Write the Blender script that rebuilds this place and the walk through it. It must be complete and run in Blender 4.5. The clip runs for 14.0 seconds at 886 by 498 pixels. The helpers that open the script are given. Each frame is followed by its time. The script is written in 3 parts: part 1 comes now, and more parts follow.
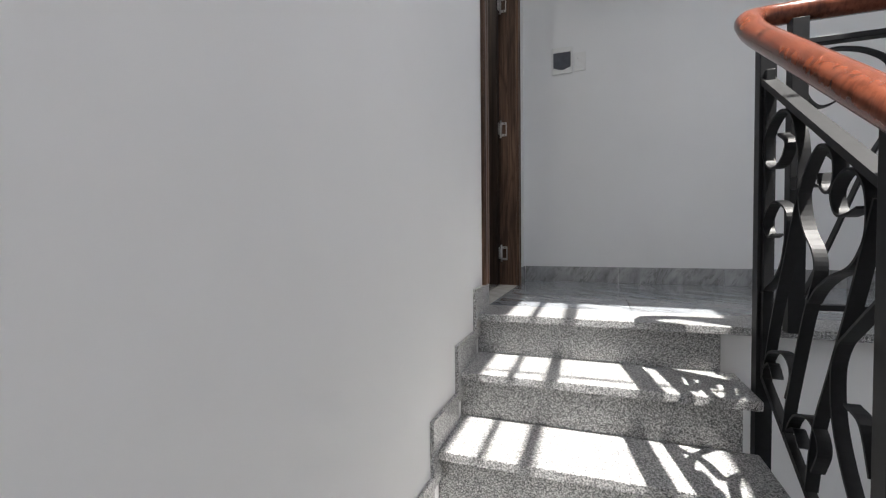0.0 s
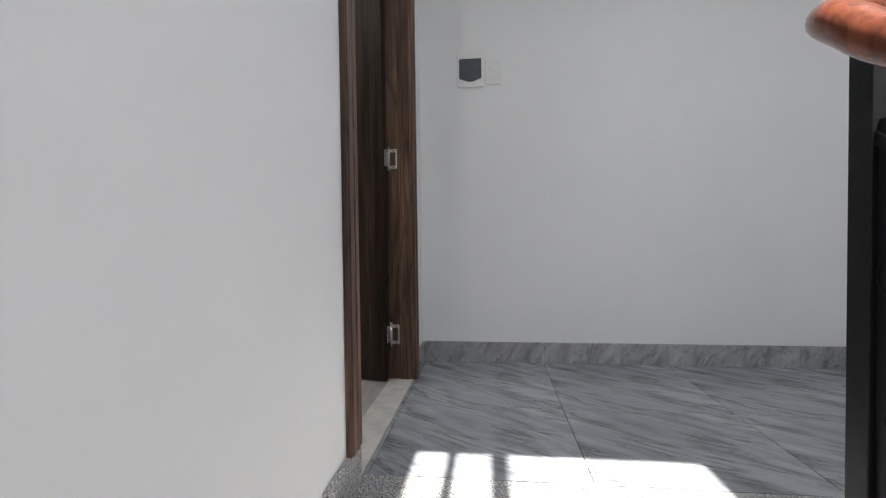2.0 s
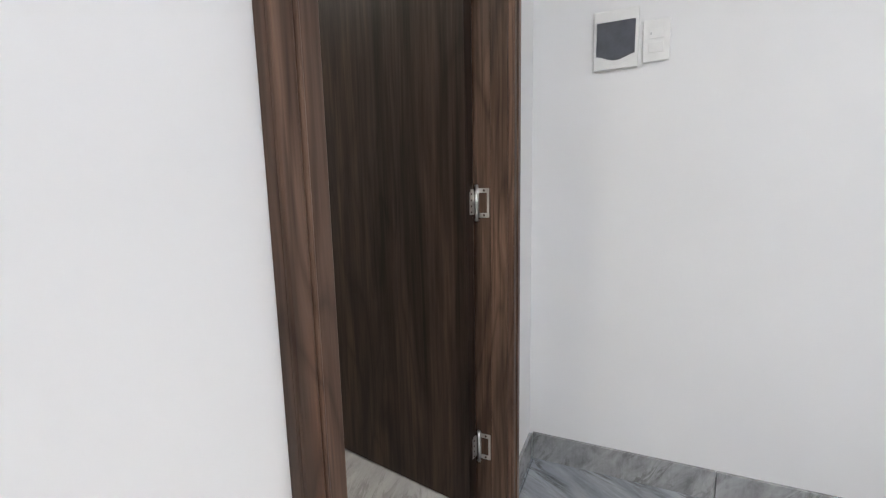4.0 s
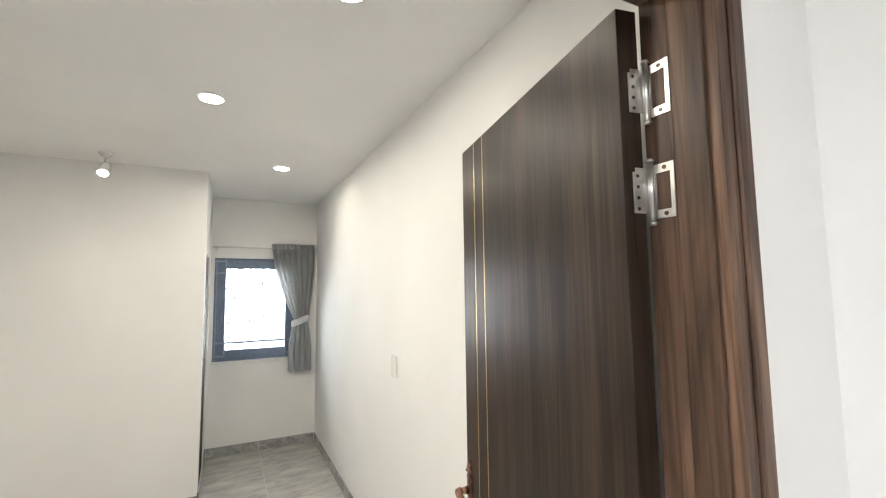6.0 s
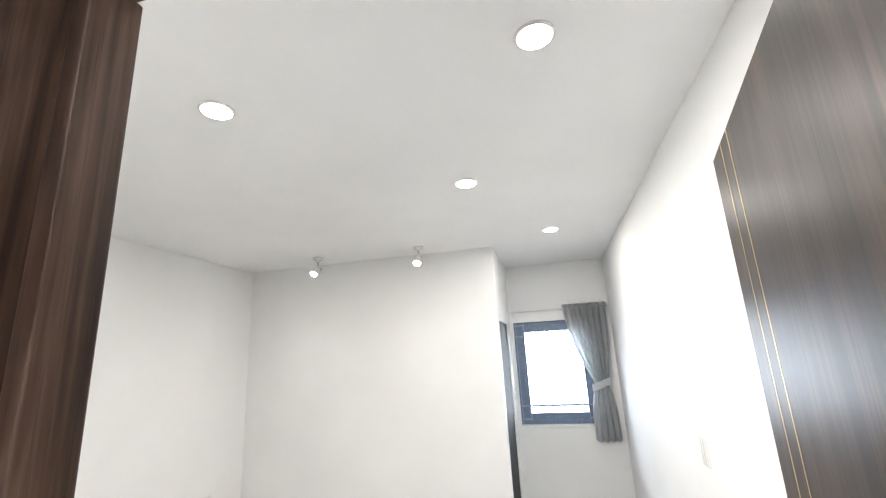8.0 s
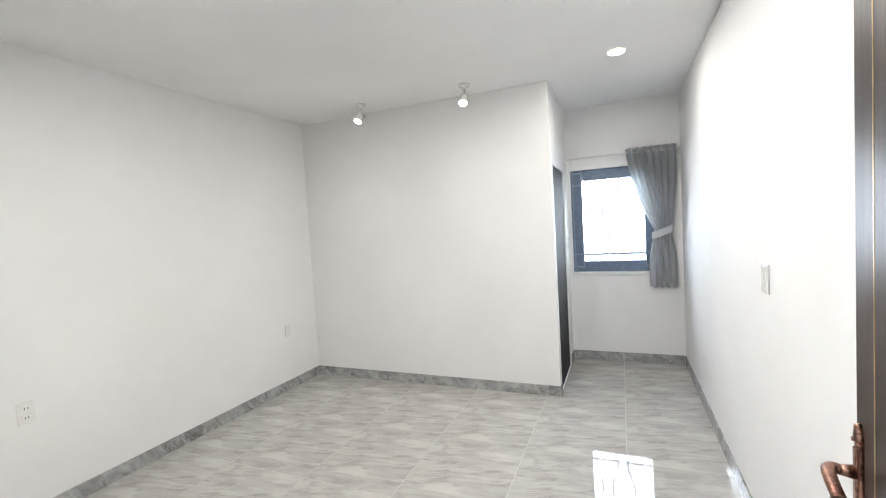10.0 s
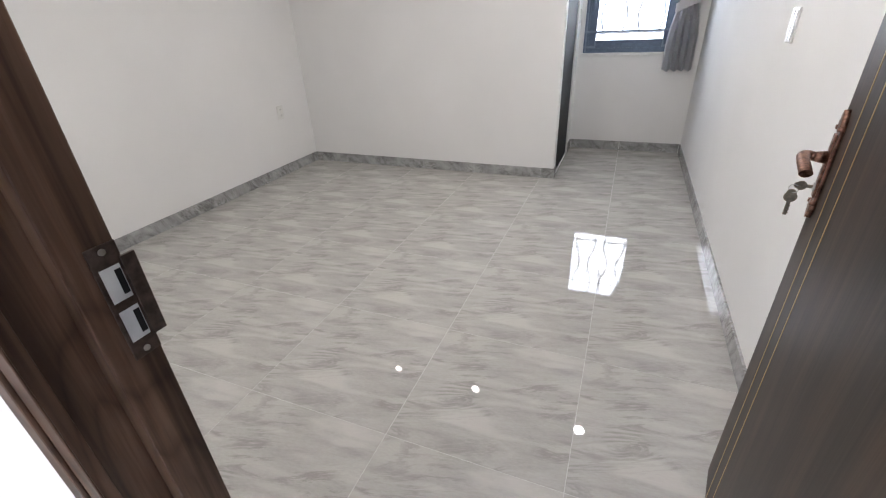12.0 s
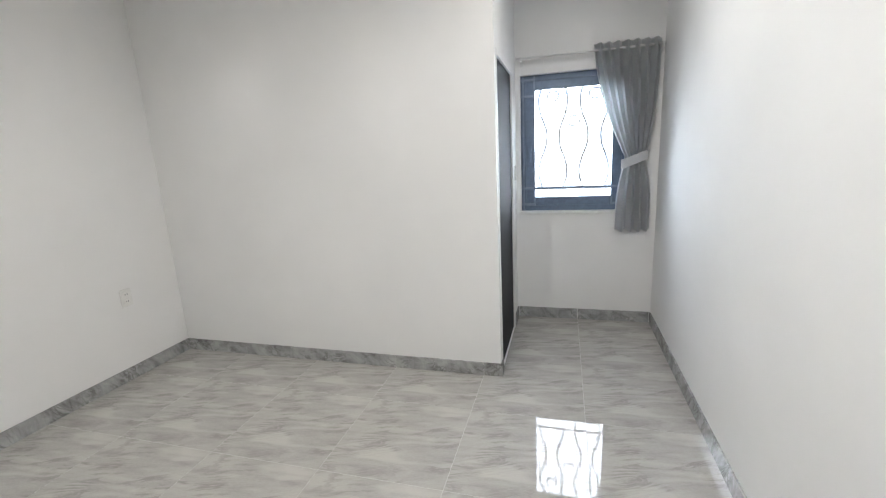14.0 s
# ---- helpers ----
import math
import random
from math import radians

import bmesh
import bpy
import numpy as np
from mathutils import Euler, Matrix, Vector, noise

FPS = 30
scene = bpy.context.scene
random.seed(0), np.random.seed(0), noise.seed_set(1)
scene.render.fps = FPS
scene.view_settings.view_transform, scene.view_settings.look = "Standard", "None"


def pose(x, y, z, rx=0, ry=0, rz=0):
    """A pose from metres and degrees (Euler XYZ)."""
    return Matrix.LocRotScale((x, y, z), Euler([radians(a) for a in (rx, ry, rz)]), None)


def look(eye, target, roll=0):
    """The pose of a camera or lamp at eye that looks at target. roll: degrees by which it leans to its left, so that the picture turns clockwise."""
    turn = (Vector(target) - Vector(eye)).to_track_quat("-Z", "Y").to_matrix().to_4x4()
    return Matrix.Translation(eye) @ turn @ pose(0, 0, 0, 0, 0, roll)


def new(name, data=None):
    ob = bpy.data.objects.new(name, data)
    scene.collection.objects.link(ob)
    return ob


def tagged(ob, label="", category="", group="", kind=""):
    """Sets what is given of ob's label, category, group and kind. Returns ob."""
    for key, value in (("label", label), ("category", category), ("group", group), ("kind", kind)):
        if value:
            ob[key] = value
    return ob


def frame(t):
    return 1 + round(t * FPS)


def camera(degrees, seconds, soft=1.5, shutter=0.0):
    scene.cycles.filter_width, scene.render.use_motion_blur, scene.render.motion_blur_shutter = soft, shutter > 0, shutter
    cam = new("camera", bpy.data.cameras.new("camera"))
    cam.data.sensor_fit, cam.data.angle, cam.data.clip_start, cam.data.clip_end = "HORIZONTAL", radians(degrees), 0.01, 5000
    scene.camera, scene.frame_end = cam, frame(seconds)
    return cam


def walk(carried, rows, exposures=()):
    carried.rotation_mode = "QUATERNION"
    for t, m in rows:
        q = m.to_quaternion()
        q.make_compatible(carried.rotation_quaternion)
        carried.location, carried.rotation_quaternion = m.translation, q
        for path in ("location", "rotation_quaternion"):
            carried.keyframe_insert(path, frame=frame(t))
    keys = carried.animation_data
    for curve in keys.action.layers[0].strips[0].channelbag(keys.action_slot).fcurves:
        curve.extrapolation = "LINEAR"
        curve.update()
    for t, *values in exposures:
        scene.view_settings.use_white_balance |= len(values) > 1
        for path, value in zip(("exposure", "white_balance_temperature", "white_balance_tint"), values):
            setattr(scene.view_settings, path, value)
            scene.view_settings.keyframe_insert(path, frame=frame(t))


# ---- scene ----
cam = camera(91.9, 14.0, soft=1.2)
PATH = [
    (0, (-3.045, -0.466, 0.329), (-1.16, 0.198, 0.263), -0.6),
    (0.5, (-2.947, -0.324, 0.441), (-0.972, -0.01, 0.41), -0.7),
    (1, (-2.82, -0.315, 0.51), (-0.833, -0.085, 0.503), -0.6),
    (1.5, (-2.492, -0.384, 0.571), (-0.503, -0.175, 0.562), -0.7),
    (2, (-2.211, -0.355, 0.637), (-0.224, -0.135, 0.589), -0.7),
    (2.2, (-2.132, -0.328, 0.683), (-0.147, -0.097, 0.601), -0.7),
    (4.3, (-1.431, -0.343, 1.111), (0.296, 0.611, 0.781), -1.6),
    (4.7, (-1.293, -0.298, 1.225), (0.312, 0.841, 0.868), -2.1),
    (5, (-1.227, -0.270, 1.365), (0.284, 1.007, 1.070), -1.9),
    (5.2, (-1.188, -0.275, 1.398), (0.251, 1.103, 1.217), -1.7),
    (5.5, (-1.088, -0.337, 1.478), (0.169, 1.218, 1.432), -2.0),
    (6, (-0.924, -0.365, 1.628), (-0.036, 1.419, 1.803), -0.7),
    (6.5, (-0.854, -0.296, 1.641), (-0.318, 1.607, 1.941), -0.3),
    (7, (-0.787, -0.256, 1.659), (-0.611, 1.702, 2.028), -1.4),
    (7.5, (-0.653, -0.230, 1.638), (-0.904, 1.700, 2.096), -0.9),
    (7.7, (-0.656, -0.251, 1.656), (-1.017, 1.658, 2.133), -2.1),
    (9.8, (-0.618, -0.085, 1.445), (-1.359, 1.771, 1.518), -3.5),
    (10, (-0.594, -0.073, 1.463), (-1.364, 1.769, 1.356), -3.4),
    (10.5, (-0.573, -0.044, 1.375), (-1.365, 1.737, 0.928), -3.3),
    (11, (-0.574, -0.109, 1.288), (-1.359, 1.588, 0.577), -2.8),
    (11.5, (-0.578, -0.144, 1.234), (-1.343, 1.476, 0.344), -3.1),
    (12, (-0.6, -0.15, 1.253), (-1.298, 1.469, 0.309), -2.9),
    (12.5, (-0.642, -0.011, 1.277), (-1.292, 1.717, 0.508), -3.0),
    (13, (-0.683, 0.255, 1.302), (-1.301, 2.07, 0.731), -2.6),
    (13.5, (-0.744, 0.587, 1.354), (-1.325, 2.446, 0.901), -2.8),
    (14, (-0.727, 1.007, 1.391), (-1.269, 2.883, 0.96), -3.0),
]
EXPOSURES = [(0.0, 1.82, 6450, 10), (1.0, 1.98, 6450, 10), (2.2, 2.17, 6500, 10), (4.3, 3.0, 6600, 10), (4.7, 3.15, 6800, 10), (5.0, 3.38, 6850, 10), (5.5, 3.65, 6950, 10),
             (6.0, 3.65, 7000, 8), (6.5, 3.6, 6650, 8), (7.0, 3.92, 6600, 10), (7.7, 4.12, 6400, 10), (9.8, 3.95, 6300, 10), (11.0, 3.9, 6300, 12), (11.5, 3.83, 6350, 13),
             (12.0, 3.45, 6350, 14), (12.5, 3.28, 6550, 13), (13.0, 3.45, 6500, 12), (14.0, 3.58, 6300, 10)]
walk(cam, [(t, look(eye, target, roll)) for t, eye, target, roll in PATH], EXPOSURES)

# ---- light ----
SUN_DIR = Vector((-0.15, -0.28, 1.0)).normalized()      # from the place towards the sun
world = bpy.data.worlds.new("sky")
scene.world = world
world.use_nodes = True
wn, wl = world.node_tree.nodes, world.node_tree.links
sky = wn.new("ShaderNodeTexSky")
sky.sky_type, sky.sun_disc = "NISHITA", False
sky.sun_elevation = math.asin(SUN_DIR.z)
sky.sun_rotation = math.atan2(SUN_DIR.x, SUN_DIR.y)
wl.new(sky.outputs[0], wn["Background"].inputs[0])
wn["Background"].inputs[1].default_value = 0.08
sun = new("sun", bpy.data.lights.new("sun", "SUN"))
sun.data.energy, sun.data.angle, sun.data.color = 4.4, radians(0.55), (1, 0.96, 0.9)
sun.matrix_world = look((0, 0, 8), Vector((0, 0, 8)) - SUN_DIR)


def area_lamp(name, eye, target, energy, w, h, color=(1, 1, 1), shape="RECTANGLE", spread=180):
    lamp = new(name, bpy.data.lights.new(name, "AREA"))
    lamp.data.energy, lamp.data.shape, lamp.data.size, lamp.data.size_y, lamp.data.color = energy, shape, w, h, color
    lamp.data.spread = radians(spread)
    lamp.matrix_world = look(eye, target)
    return lamp


CEIL = 2.565
WARM = (1.0, 0.955, 0.885)
DOWNLIGHTS = [(-0.612, 0.90), (-1.765, 0.93), (-1.03, 1.95), (-0.585, 3.115)]
SPOTS = [(-2.66, 3.20), (-1.70, 3.20)]
for (lx, ly), watts in zip(DOWNLIGHTS, (0.13, 1.8, 1.15, 0.5)):
    area_lamp("downlight_light", (lx, ly, CEIL - 0.02), (lx, ly + 0.001, 0), watts, 0.1, 0.1, WARM, "DISK")
for lx, ly in SPOTS:
    area_lamp("spot_light", (lx - 0.02, ly - 0.06, CEIL - 0.185), (lx - 0.3, ly - 0.5, 0), 0.07, 0.05, 0.05, WARM, "DISK", 110)
area_lamp("skylight_light", (-2.9, -1.3, 2.78), (-2.9, -1.299, 0), 9.5, 2.8, 0.8, (1.0, 0.985, 0.965))

# ---- materials ----


def material(name, rough=0.5, metal=0.0, color=(0.5, 0.5, 0.5), coat=0.0, spec=0.5):
    m = bpy.data.materials.new(name)
    m.use_nodes = True
    b = m.node_tree.nodes["Principled BSDF"]
    b.inputs["Base Color"].default_value = (*color, 1)
    b.inputs["Roughness"].default_value, b.inputs["Metallic"].default_value = rough, metal
    b.inputs["Coat Weight"].default_value, b.inputs["Coat Roughness"].default_value = coat, 0.08
    b.inputs["Specular IOR Level"].default_value = spec
    return m, m.node_tree.nodes, m.node_tree.links, b


def coords(nodes, links, scale=(1, 1, 1), rot=(0, 0, 0), loc=(0, 0, 0), kind="Object"):
    tc, mp = nodes.new("ShaderNodeTexCoord"), nodes.new("ShaderNodeMapping")
    links.new(tc.outputs[kind], mp.inputs[0])
    mp.vector_type = "TEXTURE"
    mp.inputs["Location"].default_value, mp.inputs["Rotation"].default_value, mp.inputs["Scale"].default_value = loc, rot, [1 / c for c in scale]
    return mp.outputs[0]


def noise_tex(nodes, links, vec, scale, detail=4, rough=0.55, distort=0.0):
    n = nodes.new("ShaderNodeTexNoise")
    n.inputs["Scale"].default_value, n.inputs["Detail"].default_value = scale, detail
    n.inputs["Roughness"].default_value, n.inputs["Distortion"].default_value = rough, distort
    links.new(vec, n.inputs["Vector"])
    return n.outputs[0]


def ramp(nodes, links, fac, stops):
    r = nodes.new("ShaderNodeValToRGB")
    e = r.color_ramp.elements
    while len(e) < len(stops):
        e.new(0.5)
    for el, (p, c) in zip(e, stops):
        el.position, el.color = p, (*c, 1)
    links.new(fac, r.inputs[0])
    return r.outputs[0]


def mix(nodes, links, a, b, fac, mode="MIX"):
    m = nodes.new("ShaderNodeMix")
    m.data_type, m.blend_type = "RGBA", mode
    for sock, v in ((m.inputs[6], a), (m.inputs[7], b), (m.inputs[0], fac)):
        if hasattr(v, "links"):
            links.new(v, sock)
        else:
            sock.default_value = v if sock == m.inputs[0] else (*v, 1)
    return m.outputs[2]


def bump(nodes, links, bsdf, height, strength, dist=0.002):
    b = nodes.new("ShaderNodeBump")
    b.inputs["Strength"].default_value, b.inputs["Distance"].default_value = strength, dist
    links.new(height, b.inputs["Height"])
    links.new(b.outputs[0], bsdf.inputs["Normal"])


def paint(name, color, rough=0.8):
    m, n, l, b = material(name, rough, spec=0.2)
    v = coords(n, l)
    big = noise_tex(n, l, v, 1.3, 3)
    dark = tuple(c * 0.955 for c in color)
    l.new(ramp(n, l, big, [(0.35, dark), (0.65, color)]), b.inputs["Base Color"])
    bump(n, l, b, noise_tex(n, l, v, 140, 3), 0.12, 0.001)
    return m


def wood(name, dark, mid, light, rough=0.42, scale=1.0, coat=0.0, spec=0.3, figure=0.6):
    m, n, l, b = material(name, rough, coat=coat, spec=spec)
    info = n.new("ShaderNodeObjectInfo")
    v = coords(n, l, (12 * scale, 12 * scale, 1.1 * scale))
    add = n.new("ShaderNodeVectorMath")
    mul = n.new("ShaderNodeMath")
    mul.operation = "MULTIPLY"
    mul.inputs[1].default_value = 37.0
    l.new(info.outputs["Random"], mul.inputs[0])
    l.new(v, add.inputs[0])
    l.new(mul.outputs[0], add.inputs[1])
    broad = noise_tex(n, l, add.outputs[0], 1.5, 4, 0.55, 1.1)
    fine_v = coords(n, l, (150 * scale, 150 * scale, 5 * scale))
    fine = noise_tex(n, l, fine_v, 1.0, 3, 0.6)
    col = ramp(n, l, broad, [(0.3, dark), (0.5, mid), (0.72, light)])
    pores = ramp(n, l, fine, [(0.38, (0.55, 0.5, 0.48)), (0.56, (1, 1, 1))])
    line = noise_tex(n, l, coords(n, l, (42 * scale, 42 * scale, 1.0 * scale), loc=(0.3, 0.7, 0.1)), 1.0, 3, 0.5, 0.8)
    streaks = ramp(n, l, line, [(0.36, (0.42, 0.38, 0.36)), (0.46, (1, 1, 1)), (0.62, (1, 1, 1)), (0.75, (1.0, 0.86, 0.76))])
    col = mix(n, l, col, streaks, 0.6, "MULTIPLY")
    if figure:                                              # cathedral figure: growth rings cut along the board
        grow = noise_tex(n, l, coords(n, l, (5.5, 5.5, 0.75), loc=(1.3, 0.4, 0.6)), 1.0, 2, 0.4, 0.35)
        times, fold = n.new("ShaderNodeMath"), n.new("ShaderNodeMath")
        times.operation, fold.operation = "MULTIPLY", "PINGPONG"
        times.inputs[1].default_value, fold.inputs[1].default_value = 24.0, 1.0
        l.new(grow, times.inputs[0])
        l.new(times.outputs[0], fold.inputs[0])
        rings = ramp(n, l, fold.outputs[0], [(0.0, (0.48, 0.44, 0.42)), (0.3, (0.85, 0.83, 0.8)), (0.7, (1, 1, 1)), (1.0, (1, 0.96, 0.92))])
        col = mix(n, l, col, rings, figure, "MULTIPLY")
    l.new(mix(n, l, col, pores, 0.75, "MULTIPLY"), b.inputs["Base Color"])
    bump(n, l, b, fine, 0.18, 0.001)
    return m


def marble(name, stops, vein, rough, rot=0.0, stretch=(1.6, 6.5, 1.0), blotch=None, tilt=0.0):
    m, n, l, b = material(name, rough, spec=0.56)
    v = coords(n, l, stretch, (tilt, tilt, rot))
    a = noise_tex(n, l, v, 1.0, 7, 0.62, 0.7)
    col = ramp(n, l, a, stops)
    wv = coords(n, l, (stretch[0] * 1.6, stretch[1] * 1.7, stretch[2]), (tilt, tilt, rot + 0.22), (3.1, 1.7, 0))
    w = noise_tex(n, l, wv, 1.0, 8, 0.66, 0.9)
    veins = ramp(n, l, w, [(0.44, (1, 1, 1)), (0.488, vein), (0.502, vein), (0.55, (1, 1, 1))])
    where = noise_tex(n, l, coords(n, l, (stretch[0] * 2.2, stretch[1] * 0.7, stretch[2]), (tilt, tilt, rot), (5.3, 0.9, 0)), 1.0, 2)
    gate = ramp(n, l, where, [(0.46, (0.12, 0.12, 0.12)), (0.58, (1, 1, 1))])
    split = n.new("ShaderNodeSeparateColor")
    l.new(gate, split.inputs[0])
    col = mix(n, l, col, veins, split.outputs[0], "MULTIPLY")
    grain = noise_tex(n, l, coords(n, l, (60, 160, 1), (0, 0, rot)), 1.0, 3)
    col = mix(n, l, col, ramp(n, l, grain, [(0.3, (0.86, 0.86, 0.86)), (0.7, (1, 1, 1))]), 0.6, "MULTIPLY")
    if blotch:
        patch = noise_tex(n, l, coords(n, l, (2.2, 9, 1), (0, 0, rot), (7, 2, 0)), 1.0, 2)
        f = ramp(n, l, patch, [(0.54, (0, 0, 0)), (0.6, (1, 1, 1))])
        s = n.new("ShaderNodeSeparateColor")
        l.new(f, s.inputs[0])
        k = n.new("ShaderNodeMath")
        k.operation = "MULTIPLY"
        k.inputs[1].default_value = 0.6
        l.new(s.outputs[0], k.inputs[0])
        col = mix(n, l, col, blotch, k.outputs[0])
    l.new(col, b.inputs["Base Color"])
    return m


def granite(name):
    m, n, l, b = material(name, 0.28, spec=0.5)
    v = coords(n, l)
    vo = n.new("ShaderNodeTexVoronoi")
    vo.inputs["Scale"].default_value = 420
    l.new(v, vo.inputs["Vector"])
    sep = n.new("ShaderNodeSeparateColor")
    l.new(vo.outputs["Color"], sep.inputs[0])
    col = ramp(n, l, sep.outputs[0], [(0.05, (0.06, 0.06, 0.062)), (0.3, (0.26, 0.26, 0.26)), (0.55, (0.5, 0.5, 0.5)), (0.9, (0.7, 0.7, 0.69))])
    clump = noise_tex(n, l, v, 190, 3, 0.6)
    col = mix(n, l, col, ramp(n, l, clump, [(0.40, (0.25, 0.25, 0.25)), (0.54, (1, 1, 1))]), 0.85, "MULTIPLY")
    l.new(col, b.inputs["Base Color"])
    return m


def simple(name, color, rough, metal=0.0, spread=0.12, scale=30, coat=0.0):
    m, n, l, b = material(name, rough, metal, color, coat)
    f = noise_tex(n, l, coords(n, l), scale, 4)
    lo, hi = tuple(c * (1 - spread) for c in color), tuple(min(1, c * (1 + spread)) for c in color)
    l.new(ramp(n, l, f, [(0.35, lo), (0.65, hi)]), b.inputs["Base Color"])
    bump(n, l, b, f, 0.05, 0.001)
    return m


def glow(name, color, strength):
    m, n, l, b = material(name)
    b.inputs["Emission Color"].default_value = (*color, 1)
    b.inputs["Emission Strength"].default_value = strength
    return m


WALL = paint("white_wall_paint", (0.80, 0.80, 0.797))
CEILING = paint("white_ceiling_paint", (0.83, 0.83, 0.83))
ROOM_TILE = marble("grey_beige_marble_tile", [(0.3, (0.33, 0.322, 0.31)), (0.42, (0.405, 0.395, 0.377)), (0.55, (0.45, 0.439, 0.418)), (0.72, (0.495, 0.483, 0.46))],
                   (0.74, 0.735, 0.73), 0.02, 0.1, (1.8, 8.5, 1.0), blotch=(0.515, 0.5, 0.475))
LAND_TILE = marble("blue_grey_marble_tile", [(0.3, (0.17, 0.182, 0.198)), (0.44, (0.29, 0.31, 0.335)), (0.58, (0.38, 0.405, 0.432)), (0.75, (0.45, 0.475, 0.5))],
                   (0.5, 0.47, 0.44), 0.08, 0.9, (1.8, 11.0, 1.0))
SKIRT = marble("grey_marble_skirting", [(0.3, (0.2, 0.2, 0.202)), (0.45, (0.33, 0.333, 0.335)), (0.6, (0.43, 0.433, 0.435)), (0.75, (0.52, 0.52, 0.52))],
               (0.6, 0.59, 0.58), 0.12, 0.5, (3.0, 13.0, 9.0), tilt=0.75)
GRANITE = granite("speckled_grey_granite")
GROUT = simple("pale_grout", (0.52, 0.515, 0.5), 0.85, scale=60)
THRESH = simple("cream_threshold_stone", (0.56, 0.55, 0.52), 0.25, scale=15)
WALNUT = wood("dark_walnut_laminate", (0.016, 0.0105, 0.0082), (0.036, 0.0235, 0.0175), (0.068, 0.042, 0.029), 0.4, 0.6, spec=0.2)
WALNUT_FRAME = wood("walnut_frame_laminate", (0.05, 0.031, 0.022), (0.13, 0.079, 0.055), (0.24, 0.147, 0.1), 0.4, 0.7, spec=0.25, figure=0.8)
MAHOGANY = wood("varnished_red_brown_wood", (0.13, 0.036, 0.018), (0.175, 0.05, 0.025), (0.21, 0.063, 0.032), 0.25, 0.4, 0.4, figure=0.0)
IRON = simple("black_painted_iron", (0.0065, 0.0068, 0.0078), 0.48, 0.0, 0.3, 50)
IRON.node_tree.nodes["Principled BSDF"].inputs["Specular IOR Level"].default_value = 0.3
BRASS = simple("gold_inlay", (0.62, 0.45, 0.2), 0.3, 0.9)
STEEL = simple("brushed_steel", (0.62, 0.61, 0.59), 0.28, 1.0)
COPPER = simple("aged_copper", (0.28, 0.155, 0.115), 0.35, 1.0, 0.5, 90)
KEY_METAL = simple("worn_nickel_silver", (0.34, 0.3, 0.25), 0.38, 0.9, 0.2, 120)
BRONZE = simple("dark_bronze_plate", (0.10, 0.075, 0.065), 0.4, 0.8, 0.3, 60)
WHITE_PLASTIC = simple("white_plastic", (0.78, 0.78, 0.76), 0.25, spread=0.02)
GREY_PLASTIC = simple("pale_grey_plastic", (0.5, 0.51, 0.52), 0.4, spread=0.05)
SMOKED = simple("smoked_plastic_cover", (0.085, 0.09, 0.105), 0.12, spread=0.1)
ALU = simple("blue_grey_aluminium", (0.14, 0.188, 0.27), 0.4, 0.2, 0.1)
ALU_WHITE = simple("white_aluminium", (0.7, 0.7, 0.7), 0.35, spread=0.03)
ALU_PALE = simple("pale_blue_grey_aluminium", (0.24, 0.3, 0.4), 0.4, 0.2, 0.1)
DARK_DOOR = simple("near_black_door", (0.011, 0.0105, 0.013), 0.8, spread=0.2)
SILL = simple("white_sill_stone", (0.74, 0.74, 0.73), 0.3, spread=0.04)
GRILLE_WHITE = simple("white_painted_grille", (0.72, 0.73, 0.75), 0.5, spread=0.05)
LAMP = glow("lamp_diffuser", (1.0, 0.93, 0.82), 4)
SKY_GLOW = glow("bright_hazy_sky", (0.8, 0.9, 1.0), 1.0)


def fabric():
    m, n, l, b = material("grey_satin_curtain", 0.42, color=(0.3, 0.31, 0.31))
    b.inputs["Sheen Weight"].default_value = 0.4
    v = coords(n, l, (900, 900, 900))
    w = noise_tex(n, l, v, 1.0, 2)
    l.new(ramp(n, l, w, [(0.3, (0.62, 0.64, 0.655)), (0.7, (0.72, 0.74, 0.755))]), b.inputs["Base Color"])
    bump(n, l, b, w, 0.2, 0.0006)
    tr, mx = n.new("ShaderNodeBsdfTranslucent"), n.new("ShaderNodeMixShader")
    tr.inputs[0].default_value = (0.6, 0.63, 0.66, 1)
    mx.inputs[0].default_value = 0.25
    l.new(b.outputs[0], mx.inputs[1])
    l.new(tr.outputs[0], mx.inputs[2])
    l.new(mx.outputs[0], n["Material Output"].inputs["Surface"])
    return m


CURTAIN = fabric()
mg, ng, lg, bg = material("clear_glass", 0.0)
bg.inputs["Transmission Weight"].default_value, bg.inputs["Base Color"].default_value, bg.inputs["IOR"].default_value = 1.0, (1, 1, 1, 1), 1.1
GLASS = mg

# ---- mesh helpers ----


def box(bm, x0, x1, y0, y1, z0, z1, bevel=0.0, m=None):
    x0, x1, y0, y1, z0, z1 = min(x0, x1), max(x0, x1), min(y0, y1), max(y0, y1), min(z0, z1), max(z0, z1)
    vs = [bm.verts.new((x, y, z)) for x in (x0, x1) for y in (y0, y1) for z in (z0, z1)]
    fs = [bm.faces.new([vs[i] for i in q]) for q in ((0, 1, 3, 2), (4, 6, 7, 5), (0, 4, 5, 1), (2, 3, 7, 6), (0, 2, 6, 4), (1, 5, 7, 3))]
    if bevel:
        es = list({e for f in fs for e in f.edges})
        out = bmesh.ops.bevel(bm, geom=es, offset=bevel, segments=2, affect="EDGES", profile=0.5)
        vs = list({v for f in out["faces"] for v in f.verts} | {v for v in vs if v.is_valid})
    if m is not None:
        bmesh.ops.transform(bm, matrix=m, verts=[v for v in vs if v.is_valid])
    return bm


